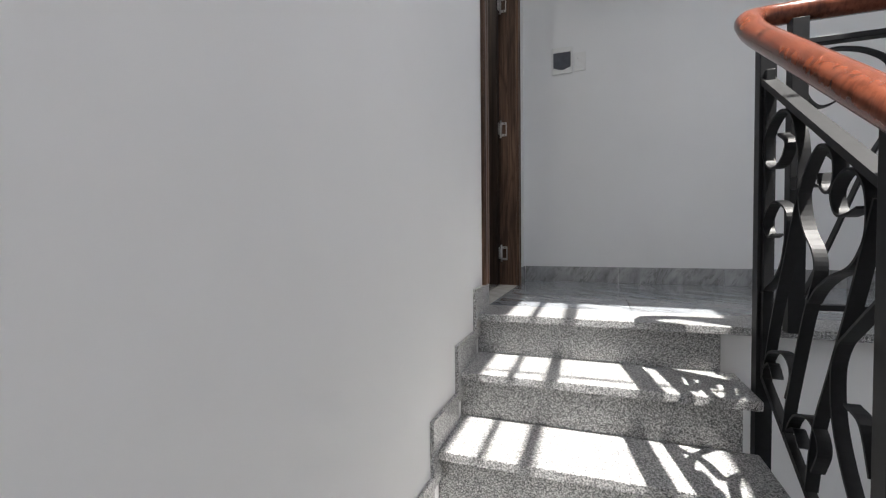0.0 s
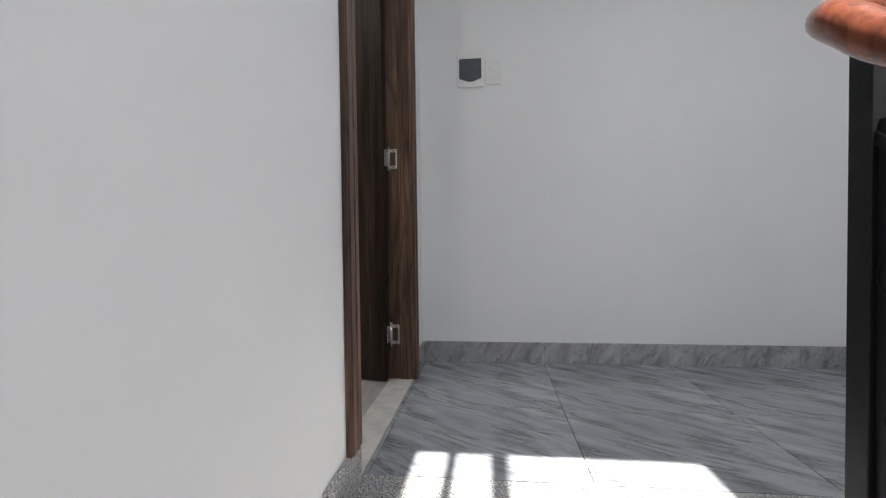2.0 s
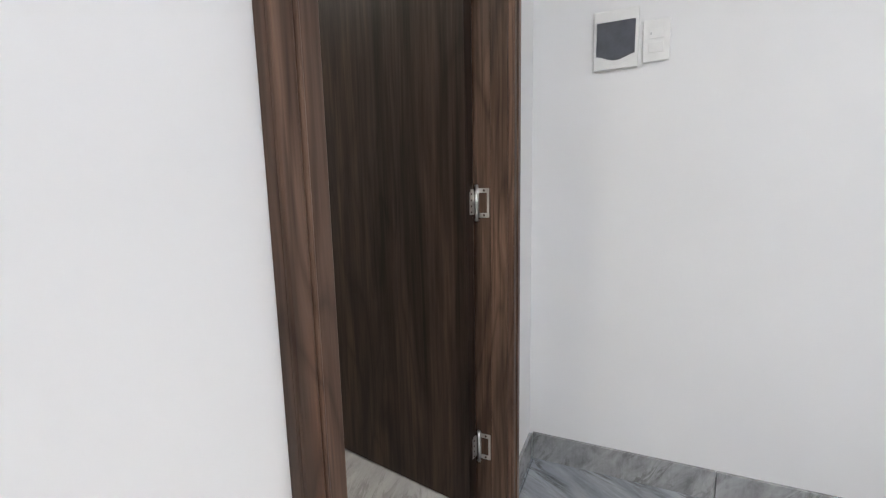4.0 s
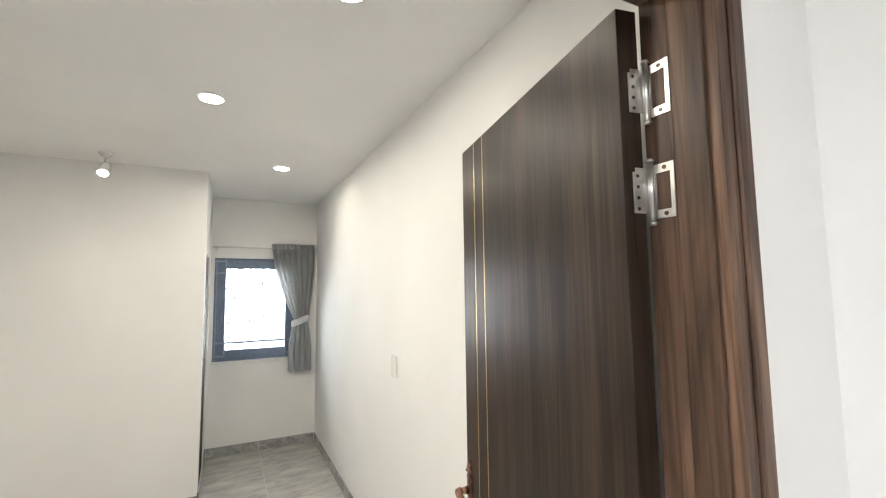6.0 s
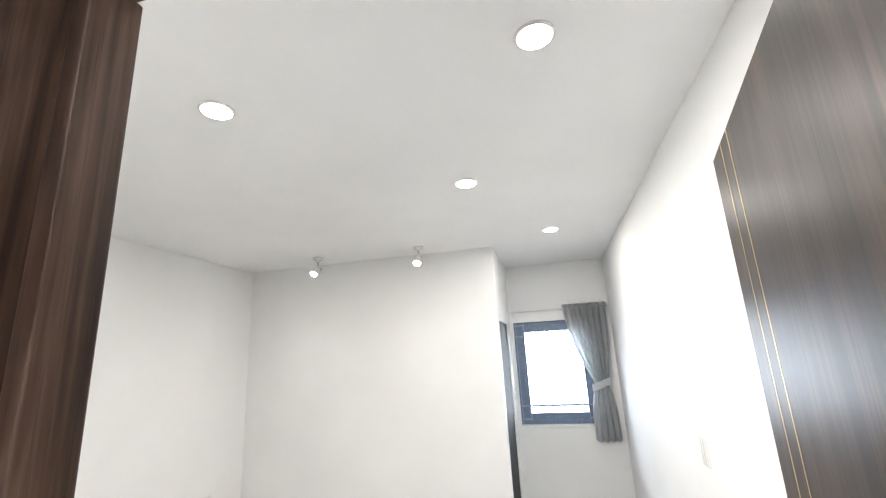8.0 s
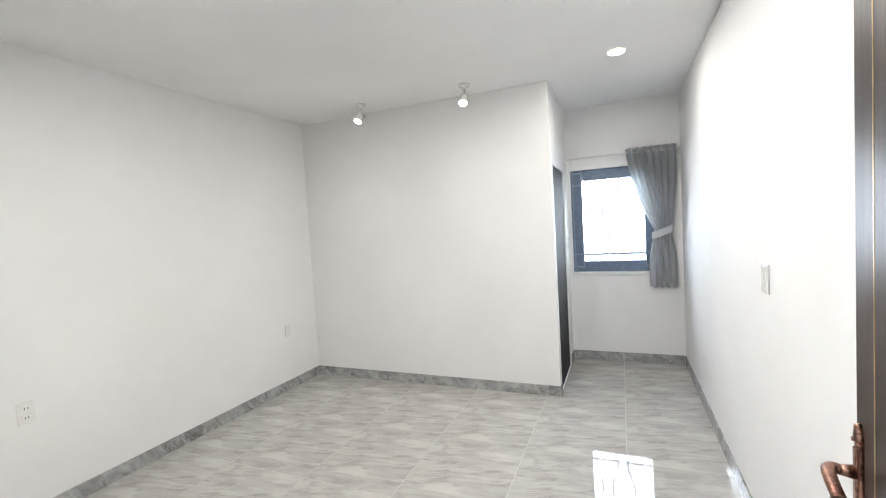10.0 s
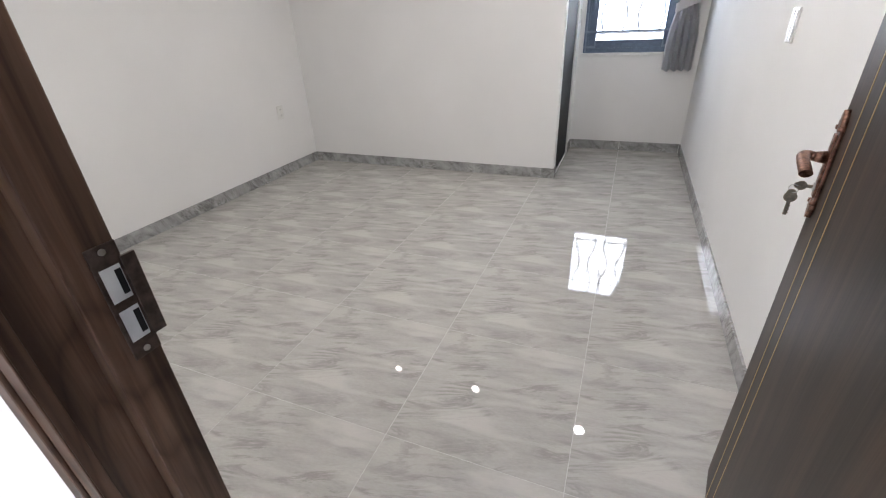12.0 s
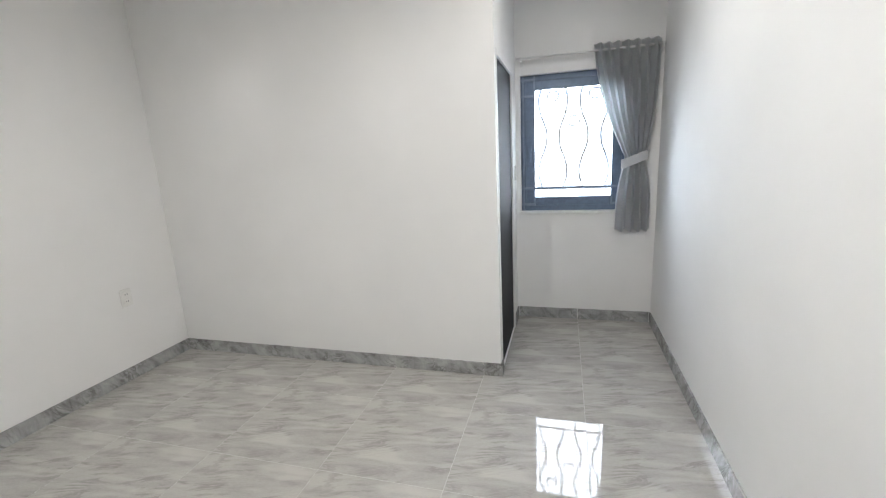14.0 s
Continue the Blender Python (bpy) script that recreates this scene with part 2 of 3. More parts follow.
def boxes(*specs, bevel=0.0):
    bm = bmesh.new()
    for s in specs:
        box(bm, *s, bevel=bevel)
    return bm


def cyl(bm, a, b, r0, r1=None, seg=16, cap=True):
    a, b = Vector(a), Vector(b)
    r1 = r0 if r1 is None else r1
    q = (b - a).to_track_quat("Z", "Y")
    rings = []
    for p, r in ((a, r0), (b, r1)):
        rings.append([bm.verts.new(p + q @ Vector((r * math.cos(k * math.tau / seg), r * math.sin(k * math.tau / seg), 0))) for k in range(seg)])
    for k in range(seg):
        bm.faces.new((rings[0][k], rings[0][(k + 1) % seg], rings[1][(k + 1) % seg], rings[1][k])).smooth = True
    if cap:
        bm.faces.new(rings[0][::-1])
        bm.faces.new(rings[1])
    return bm


def lathe(bm, profile, seg=24, m=None):
    rings = []
    for r, z in profile:
        rings.append([bm.verts.new((r * math.cos(k * math.tau / seg), r * math.sin(k * math.tau / seg), z)) for k in range(seg)])
    for a, b in zip(rings, rings[1:]):
        for k in range(seg):
            bm.faces.new((a[k], a[(k + 1) % seg], b[(k + 1) % seg], b[k])).smooth = True
    bm.faces.new(rings[0][::-1])
    bm.faces.new(rings[-1])
    if m is not None:
        bmesh.ops.transform(bm, matrix=m, verts=[v for ring in rings for v in ring])
    return bm


def smooth_path(points, steps=6):
    pts = [Vector(p) for p in points]
    pts = [2 * pts[0] - pts[1]] + pts + [2 * pts[-1] - pts[-2]]
    out = []
    for i in range(1, len(pts) - 2):
        p0, p1, p2, p3 = pts[i - 1:i + 3]
        for k in range(steps):
            t = k / steps
            out.append(0.5 * (2 * p1 + (p2 - p0) * t + (2 * p0 - 5 * p1 + 4 * p2 - p3) * t * t + (3 * p1 - p0 - 3 * p2 + p3) * t ** 3))
    out.append(pts[-2])
    return out


def sweep(bm, path, section, side=None):
    """Sweeps a closed section (pairs) along a path; side fixes the section's first axis."""
    rings = []
    for i, p in enumerate(path):
        d = (path[min(i + 1, len(path) - 1)] - path[max(i - 1, 0)]).normalized()
        s = Vector(side) if side else (d.cross(Vector((0, 0, 1))) if abs(d.z) < 0.98 else Vector((1, 0, 0))).normalized()
        u = d.cross(s).normalized()
        rings.append([bm.verts.new(p + s * a + u * b) for a, b in section])
    n = len(section)
    for r0, r1 in zip(rings, rings[1:]):
        for k in range(n):
            bm.faces.new((r0[k], r0[(k + 1) % n], r1[(k + 1) % n], r1[k])).smooth = n > 6
    bm.faces.new(rings[0][::-1])
    bm.faces.new(rings[-1])
    return bm


def part(name, bm, mat, parent=None, label=""):
    bmesh.ops.recalc_face_normals(bm, faces=bm.faces)
    me = bpy.data.meshes.new(name)
    bm.to_mesh(me)
    bm.free()
    me.materials.append(mat)
    ob = new(name, me)
    ob.parent = parent
    if label:
        tagged(ob, label)
    return ob


def thing(name, m, label, category, group=""):
    e = new(name)
    e.empty_display_size = 0.05
    e.matrix_world = m
    return tagged(e, label, category, group)


def structure(name, bm, mat, label, category):
    return tagged(part(name, bm, mat), label, category, kind="structure")


# ---- rooms ----
RX, BY, CX, EY, LX = -0.06, 3.48, -1.10, 4.53, -3.56      # right wall, back wall, passage corner, passage end, left wall
BOT, TOP = -2.2, 2.7
DL, DR, DH = -1.134, -0.31, 2.10                            # door's clear opening
wall_stair = structure("wall_stair", boxes((-5.2, DL - 0.03, 0, 0.10, BOT, TOP), (DL - 0.03, DR + 0.03, 0, 0.10, DH + 0.03, TOP),
                       (DR + 0.03, 0, 0, 0.10, BOT, TOP), (DL - 0.03, DR + 0.03, 0, 0.10, BOT, -0.012)), WALL, "smooth white painted wall with a door opening", "wall")
structure("wall_landing", boxes((0, 0.12, -2.92, 0.10, BOT, TOP)), WALL, "smooth white painted wall beyond the landing", "wall")
structure("wall_well", boxes((-5.2, 0, -2.92, -2.8, BOT, TOP)), WALL, "plain white wall closing the stairwell", "wall")
structure("wall_lower", boxes((-5.32, -5.2, -2.92, 0.12, BOT, TOP)), WALL, "plain white wall at the stair's foot", "wall")
structure("wall_passage", boxes((RX, 0.12, 0.10, EY, -0.15, CEIL)), WALL, "long white painted bedroom wall", "wall")
structure("wall_back", boxes((LX - 0.14, CX, BY, BY + 0.06, -0.15, CEIL)), WALL, "white painted back wall of the bedroom", "wall")
structure("wall_left", boxes((LX - 0.14, LX, 0.10, BY, -0.15, CEIL)), WALL, "white painted bedroom side wall with sockets", "wall")
BD0, BD1, BDH = 3.54, 4.30, 1.95
structure("wall_bathroom", boxes((CX - 0.12, CX, BD1, EY, -0.15, CEIL), (CX - 0.12, CX, BD0, BD1, BDH, CEIL), (CX - 0.12, CX, BD0, BD1, -0.15, -0.012)),
          WALL, "white wall of the passage with a bathroom door opening", "wall")
structure("wall_bathroom_inside", boxes((CX - 0.3, CX - 0.26, BD0, EY, 0, CEIL)), WALL, "plain white wall behind the bathroom door", "wall")
WX0, WX1, WZ0, WZ1 = -1.062, -0.27, 0.90, 1.945
structure("wall_window", boxes((-1.3, WX0, EY, EY + 0.16, -0.15, CEIL), (WX1, 0.12, EY, EY + 0.16, -0.15, CEIL),
          (WX0, WX1, EY, EY + 0.16, -0.15, WZ0), (WX0, WX1, EY, EY + 0.16, WZ1, CEIL)), WALL, "white wall at the passage end with a window", "wall")
structure("ceiling", boxes((LX - 0.14, 0.12, 0.10, EY + 0.16, CEIL, CEIL + 0.12)), CEILING, "flat white bedroom ceiling", "ceiling")
SX0, SX1, SY0, SY1 = -4.6, -1.365, -1.72, -0.89
structure("ceiling_stairwell", boxes((SX1, 0.12, -2.92, 0.12, TOP, TOP + 0.1), (-5.32, SX0, -2.92, 0.12, TOP, TOP + 0.1),
          (SX0, SX1, SY1, 0.12, TOP, TOP + 0.1), (SX0, SX1, -2.92, SY0, TOP, TOP + 0.1)), CEILING, "white stairwell ceiling around a skylight", "ceiling")
structure("floor_room", boxes((LX, RX, 0.10, BY, -0.15, -0.0009), (CX, RX, BY, EY, -0.15, -0.0009)), GROUT, "pale grout bed under the bedroom tiles", "floor")
N0 = -1.32                                                 # landing nosing
structure("floor_landing", boxes((N0 + 0.045, 0, -2.8, 0, BOT, -0.02)), WALL, "white plastered landing slab and the wall below it", "floor")
structure("floor_lower", boxes((-5.2, N0 + 0.045, -2.8, 0, BOT, BOT + 0.03)), GROUT, "grey floor at the bottom of the stairwell", "floor")
structure("threshold", boxes((DL, DR, -0.004, 0.104, -0.012, 0.003), bevel=0.001), THRESH, "cream stone door threshold", "threshold")

skylight = tagged(new("skylight"), "glazed skylight with white steel bars over the stairs", "skylight", kind="structure")
for x0, x1, y0, y1 in [(SX0, SX1, -1.017, -0.998), (SX0, SX1, -1.165, -1.125), (-1.95, -1.938, SY0, SY1), (-2.9, -2.86, SY0, SY1), (-3.8, -3.76, SY0, SY1)]:
    part("bar", boxes((x0, x1, y0, y1, TOP + 0.03, TOP + 0.07)), ALU_WHITE, skylight)

# ---- staircase ----
GO, RISE, STEPS = 0.25, 0.17, 10
stairs = tagged(new("staircase"), "speckled grey granite stairs beside a white wall", "stairs", kind="structure")
base = bmesh.new()
for k in range(1, STEPS):
    box(base, N0 - GO * k + 0.045, N0 - GO * (k - 1) + 0.045, -0.89, -0.001, BOT + 0.03, -RISE * k - 0.03)
part("stair_body", base, WALL, stairs, "white plastered stair body")
for k in range(0, STEPS):
    nose = N0 - GO * k
    z = -RISE * k
    right = -2.8 if k == 0 else -0.935
    back = -1.09 if k == 0 else nose + GO + 0.03
    part("tread", boxes((nose, back, right, -0.002, z - 0.03, z), bevel=0.003), GRANITE, stairs)
    if k < STEPS - 1:
        part("riser", boxes((nose + 0.03, nose + 0.046, -0.892, -0.002, z - RISE, z - 0.03)), GRANITE, stairs)
    else_back = -1.13 if k == 0 else nose + GO - 0.04
    part("step_skirting", boxes((nose - 0.04, else_back, -0.014, -0.0005, z - 0.1, z + 0.105), bevel=0.001), GRANITE, stairs)

# ---- railing ----
railing = thing("stair_railing", pose(0, 0, 0), "black wrought-iron railing with scrolls and a red-brown wooden handrail", "railing")
PY, SL = -0.965, 0.637
circle = [(0.037 * math.cos(a * math.tau / 18), 0.033 * math.sin(a * math.tau / 18)) for a in range(18)]
HY0 = -0.912
HSL = 0.612                                                 # handrail's fall per metre
track = [(-1.5 - d, HY0, 0.931 - HSL * d) for d in (2.6, 1.6, 0.8, 0.3, 0.06)] + [(-1.475, HY0 - 0.002, 0.958), (-1.425, HY0 - 0.014, 0.992), (-1.378, HY0 - 0.05, 1.016), (-1.356, HY0 - 0.115, 1.027), (-1.352, HY0 - 0.25, 1.03), (-1.352, -1.9, 1.03), (-1.352, -2.79, 1.03)]
part("handrail", sweep(bmesh.new(), smooth_path(track, 8), circle), MAHOGANY, railing, "varnished red-brown wooden handrail")


def flat(bm, points, to_world, side, width=0.028, thick=0.006, steps=5):
    path = [Vector(to_world(u, v)) for u, v, _ in smooth_path([(p[0], p[1], 0) for p in points], steps)]
    w, t = width / 2, thick / 2
    return sweep(bm, path, [(-w, -t), (w, -t), (w, t), (-w, t)], side)


def stair_plane(u0):
    return lambda u, v: (-1.45 - u0 - u, PY, -0.1 - SL * (u0 + u) + v)


# flat-iron scrolls of one bay: distance down the stair, height above the lower rail
SCROLLS = [
    [(0.139, 0.79), (0.19, 0.788), (0.152, 0.718), (0.078, 0.665), (0.026, 0.684), (0.064, 0.774), (0.154, 0.861), (0.225, 0.872), (0.262, 0.82), (0.272, 0.74), (0.278, 0.67), (0.307, 0.625), (0.349, 0.607), (0.364, 0.569), (0.339, 0.494), (0.304, 0.393), (0.249, 0.207), (0.219, 0.1), (0.2, 0.01)],
    [(0.369, 0.796), (0.382, 0.773), (0.412, 0.776), (0.436, 0.812), (0.437, 0.86), (0.409, 0.875), (0.365, 0.855), (0.307, 0.767), (0.254, 0.65), (0.193, 0.471), (0.118, 0.261), (0.05, 0.02)],
    [(0.532, 0.813), (0.494, 0.777), (0.46, 0.754), (0.438, 0.759), (0.431, 0.789), (0.461, 0.839), (0.502, 0.874), (0.539, 0.874), (0.558, 0.849), (0.56, 0.785), (0.537, 0.725), (0.5, 0.67), (0.429, 0.6), (0.371, 0.529), (0.335, 0.47)],
    [(0.585, 0.86), (0.512, 0.622), (0.472, 0.502), (0.427, 0.369), (0.37, 0.2), (0.335, 0.01)],
    [(0.111, 0.491), (0.072, 0.46), (0.038, 0.48), (0.101, 0.576), (0.17, 0.61), (0.207, 0.6), (0.194, 0.523), (0.168, 0.441), (0.112, 0.356), (0.02, 0.252)],
    [(0.129, 0.087), (0.094, 0.099), (0.055, 0.05), (0.094, 0.131), (0.177, 0.207), (0.226, 0.224), (0.24, 0.197), (0.213, 0.114)],
    [(0.3, 0.075), (0.265, 0.085), (0.225, 0.04), (0.265, 0.12), (0.335, 0.19), (0.38, 0.2), (0.395, 0.17), (0.365, 0.09)],
    [(0.605, 0.69), (0.512, 0.552), (0.468, 0.481), (0.446, 0.4), (0.46, 0.3), (0.52, 0.225), (0.585, 0.2)],
    [(0.5, 0.39), (0.555, 0.405), (0.59, 0.34)],
]
BAY = 0.63


def bar(name, x0, x1, y0, y1, z0, z1):
    return part(name, boxes((x0, x1, y0, y1, z0, z1), bevel=0.002), IRON, railing)


bar("newel_post", -1.475, -1.43, PY - 0.022, PY + 0.022, -0.43, 0.94)
bar("newel_post", -1.495, -1.475, PY - 0.012, PY + 0.012, -0.12, 0.815)
bar("newel_post", -1.385, -1.34, PY - 0.135, PY - 0.09, 0.0, 1.0)
bar("tie_plate", -1.43, -1.385, PY - 0.1, PY - 0.09, 0.46, 0.5)
for i in range(4):
    u0 = BAY * i
    to = stair_plane(u0)
    for pts in SCROLLS:
        part("scroll", flat(bmesh.new(), pts, to, (0, 1, 0)), IRON, railing)
    x, z = to(BAY, 0)[0], to(BAY, 0)[2]
    bar("post", x - 0.0225, x + 0.0225, PY - 0.02, PY + 0.02, z - (0.0 if i % 2 else 0.33), z + 1.04)
    bar("post", x - 0.041, x - 0.0225, PY - 0.011, PY + 0.011, z - 0.01, z + 0.92)
for v, w, t in ((0.9, 0.036, 0.018), (0.0, 0.022, 0.018)):
    to = stair_plane(0)
    part("rail_bar", sweep(bmesh.new(), [Vector(to(0.02, v)), Vector(to(2.52, v))], [(-w / 2, -t / 2), (w / 2, -t / 2), (w / 2, t / 2), (-w / 2, t / 2)], (0, 1, 0)), IRON, railing)
for z in (0.925, 0.085):
    bar("rail_bar", -1.376, -1.34, -2.79, PY - 0.135, z - 0.009, z + 0.009)
LAND_SCROLLS = [
    [(0.0, 0.0), (0.125, 0.113), (0.226, 0.16), (0.308, 0.143), (0.324, 0.098), (0.299, 0.034), (0.258, 0.033), (0.23, 0.078), (0.234, 0.096)],
    [(0.62, 0.02), (0.53, 0.113), (0.44, 0.165), (0.358, 0.143), (0.341, 0.095), (0.367, 0.034), (0.41, 0.035), (0.432, 0.08), (0.425, 0.1)],
    [(0.37, 0.732), (0.345, 0.714), (0.349, 0.677), (0.39, 0.653), (0.44, 0.675), (0.455, 0.73), (0.41, 0.782), (0.333, 0.798), (0.274, 0.773), (0.24, 0.728), (0.231, 0.6), (0.196, 0.524), (0.161, 0.45), (0.07, 0.2), (0.0, 0.02)],
    [(0.065, 0.715), (0.094, 0.686), (0.085, 0.649), (0.035, 0.63), (0.0, 0.675), (0.0, 0.75), (0.05, 0.802), (0.129, 0.797), (0.189, 0.767), (0.215, 0.73), (0.235, 0.66), (0.262, 0.583), (0.34, 0.512), (0.4, 0.44), (0.47, 0.28), (0.52, 0.02)],
    [(0.293, 0.4), (0.305, 0.435), (0.345, 0.447), (0.397, 0.428), (0.415, 0.36), (0.38, 0.31), (0.335, 0.33)],
    [(0.085, 0.46), (0.05, 0.487), (0.01, 0.465), (0.0, 0.42), (0.03, 0.382), (0.08, 0.394)],
    [(0.62, 0.75), (0.57, 0.65), (0.5, 0.56), (0.47, 0.45), (0.52, 0.37), (0.6, 0.4)],
]
for j in range(2):
    to = (lambda s: lambda u, v: (-1.358, PY - 0.135 - s - u, 0.09 + v))(0.64 * j)
    for pts in LAND_SCROLLS:
        part("scroll", flat(bmesh.new(), pts, to, (1, 0, 0)), IRON, railing)
    bar("post", -1.37, -1.346, PY - 0.135 - 0.64 * (j + 1), PY - 0.135 - 0.64 * (j + 1) + 0.024, 0.0, 1.03)

# ---- bedroom door frame and leaf ----
frame_ob = tagged(new("door_1"), "dark walnut door frame and open door leaf", "door", kind="structure")


def jamb(side):
    s = 1 if side == "right" else -1
    x = DR if s > 0 else DL
    part("jamb", boxes((x, x + s * 0.029, -0.001, 0.104, 0, DH + 0.029)), WALNUT_FRAME, frame_ob)
    if s < 0:
        part("stop", boxes((x + 0.0003, x + 0.027, 0.045, 0.1035, 0.002, DH - 0.014), bevel=0.002), WALNUT_FRAME, frame_ob)
    if s > 0:
        part("stop", boxes((x - 0.008, x - 0.0003, 0.0, 0.052, 0.002, DH - 0.014), bevel=0.002), WALNUT_FRAME, frame_ob)
    z0, a, w = (0.0, 0.0, 0.066) if s > 0 else (0.106, 0.0, 0.077)
    bm = boxes((x + s * a, x + s * w, -0.0155, -0.0012, z0, DH + 0.072))
    box(bm, x + s * a, x + s * w * 0.42, -0.018, -0.015, z0, DH + 0.04, 0.002)
    box(bm, x + s * w * 0.45, x + s * w * 0.53, -0.0225, -0.015, z0, DH + 0.05, 0.003)
    box(bm, x + s * w * 0.54, x + s * w, -0.0205, -0.015, z0, DH + 0.072, 0.004)
    part("casing", bm, WALNUT_FRAME, frame_ob)
    part("casing", boxes((x + s * 0.006, x + s * w, 0.1045, 0.112, 0, DH + 0.072), bevel=0.002), WALNUT_FRAME, frame_ob)


jamb("left")
jamb("right")
part("head", boxes((DL, DR, -0.001, 0.104, DH, DH + 0.029)), WALNUT_FRAME, frame_ob)
part("stop", boxes((DL + 0.014, DR - 0.014, 0.0, 0.054, DH - 0.014, DH - 0.0005)), WALNUT_FRAME, frame_ob)
bm = boxes((DL, DR, -0.014, -0.0012, DH, DH + 0.072))
box(bm, DL - 0.045, DR + 0.03, -0.0205, -0.0135, DH, DH + 0.04, 0.003)
box(bm, DL - 0.077, DR + 0.066, -0.0255, -0.0135, DH + 0.055, DH + 0.072, 0.003)
part("casing", bm, WALNUT_FRAME, frame_ob)
part("casing", boxes((DL - 0.006, DR + 0.006, 0.1045, 0.112, DH + 0.006, DH + 0.072), bevel=0.002), WALNUT_FRAME, frame_ob)
# strike plate
SXP = DL + 0.0272
sp = part("strike_plate", boxes((SXP, SXP + 0.002, 0.07, 0.103, 0.905, 1.055), (SXP, SXP + 0.004, 0.1, 0.117, 0.925, 1.035), bevel=0.0008), BRONZE, frame_ob, "dark bronze strike plate")
for z in (0.93, 0.985):
    part("strike_socket", boxes((SXP + 0.002, SXP + 0.003, 0.075, 0.097, z, z + 0.043)), GREY_PLASTIC, sp)
    # black strip on the socket face stands in for the shaded opening
    part("slot_shade", boxes((SXP + 0.003, SXP + 0.0036, 0.089, 0.096, z + 0.006, z + 0.038)), IRON, sp)
for z in (0.914, 1.047):
    part("screw", cyl(bmesh.new(), (SXP + 0.002, 0.086, z), (SXP + 0.0035, 0.086, z), 0.004, seg=10), STEEL, sp)

H0, H1 = Vector((-0.360, 0.112, 0)), Vector((-0.213, 0.905, 0))
along = (H1 - H0).normalized()
turn = Matrix((( -along.y, along.x, 0), (along.x, along.y, 0), (0, 0, 1))).transposed().to_4x4()   # x: out of the visible face, y: along the leaf
leaf_len = (H1 - H0).length
LEAF = Matrix.Translation(H0) @ turn
door = thing("bedroom_door", LEAF, "open dark walnut door with two gold inlay lines", "door")
part("leaf", boxes((-0.04, 0, 0, leaf_len, 0.008, 2.088), bevel=0.0015), WALNUT, door)
for d in (0.113, 0.187):
    part("inlay", boxes((-0.001, 0.0008, leaf_len - d - 0.0022, leaf_len - d + 0.0022, 0.009, 2.086)), BRASS, door, "thin gold inlay line")
for z in (0.206, 0.998, 1.776, 1.944):
    kn = cyl(bmesh.new(), (-0.046, -0.008, z - 0.05), (-0.046, -0.008, z + 0.05), 0.005, seg=12)
    cyl(kn, (-0.046, -0.008, z + 0.05), (-0.046, -0.008, z + 0.055), 0.0075, 0.004, 12)
    cyl(kn, (-0.046, -0.008, z - 0.055), (-0.046, -0.008, z - 0.05), 0.004, 0.0075, 12)
    hinge = part("hinge", kn, STEEL, door, "brushed steel butterfly hinge")
    inner = boxes((-0.044, -0.017, -0.0025, -0.0002, z - 0.034, z + 0.034), bevel=0.0008)
    box(inner, -0.04, -0.022, -0.0025, -0.0002, z + 0.033, z + 0.041, 0.0008)
    part("hinge_leaf", inner, STEEL, hinge)
    for s_ in (-0.027, -0.009, 0.009, 0.027):
        part("screw", cyl(bmesh.new(), (-0.025, -0.0036, z + s_), (-0.025, -0.0024, z + s_), 0.003, seg=8), BRONZE, hinge)
    jl = bmesh.new()
    inv = LEAF.inverted()
    for y0, y1, a, c in ((0.058, 0.1, 0.03, 0.044), (0.058, 0.1, -0.044, -0.03), (0.058, 0.065, -0.03, 0.03), (0.09, 0.1, -0.03, 0.03)):
        box(jl, DR - 0.002, DR - 0.0002, y0, y1, z + a, z + c)
    bmesh.ops.transform(jl, matrix=inv, verts=jl.verts)
    part("hinge_leaf", jl, STEEL, hinge)
    for dz in (-0.037, 0.037):
        p = inv @ Vector((DR - 0.001, 0.074, z + dz))
        q = inv @ Vector((DR - 0.0035, 0.074, z + dz))
        part("screw", cyl(bmesh.new(), p, q, 0.0035, seg=10), BRONZE, hinge)

# lever handle
HZ, HY = 0.985, leaf_len - 0.031
plate = bmesh.new()
box(plate, 0, 0.006, HY - 0.016, HY + 0.016, HZ - 0.095, HZ + 0.06, 0.002)
box(plate, 0.005, 0.010, HY - 0.010, HY + 0.010, HZ - 0.08, HZ + 0.045, 0.002)
for z, s in ((HZ + 0.06, 1), (HZ - 0.095, -1)):
    for r, o in ((0.017, 0.004), (0.012, 0.015), (0.007, 0.024)):
        cyl(plate, (0.0, HY, z + s * o), (0.009, HY, z + s * o), r, r * 0.7, 14)
    for o in (-0.012, 0.012):
        cyl(plate, (0.0, HY + o, z - s * 0.004), (0.011, HY + o, z - s * 0.004), 0.006, 0.004, 10)
handle = part("handle_plate", plate, COPPER, door, "ornate aged-copper lever handle plate")
lev = bmesh.new()
rings = [(0.011 * math.cos(a * math.tau / 12), 0.009 * math.sin(a * math.tau / 12)) for a in range(12)]
cyl(lev, (0.008, HY, HZ), (0.03, HY, HZ), 0.013, 0.009, 16)
sweep(lev, smooth_path([(0.028, HY, HZ), (0.037, HY, HZ + 0.002), (0.046, HY - 0.012, HZ + 0.003), (0.047, HY - 0.04, HZ - 0.001), (0.045, HY - 0.07, HZ - 0.007), (0.043, HY - 0.084, HZ - 0.012)], 6), rings)
part("lever", lev, COPPER, handle)
kb = cyl(bmesh.new(), (0.008, HY, HZ - 0.06), (0.013, HY, HZ - 0.06), 0.009, seg=14)
part("keyhole", kb, STEEL, handle)
kk = bmesh.new()
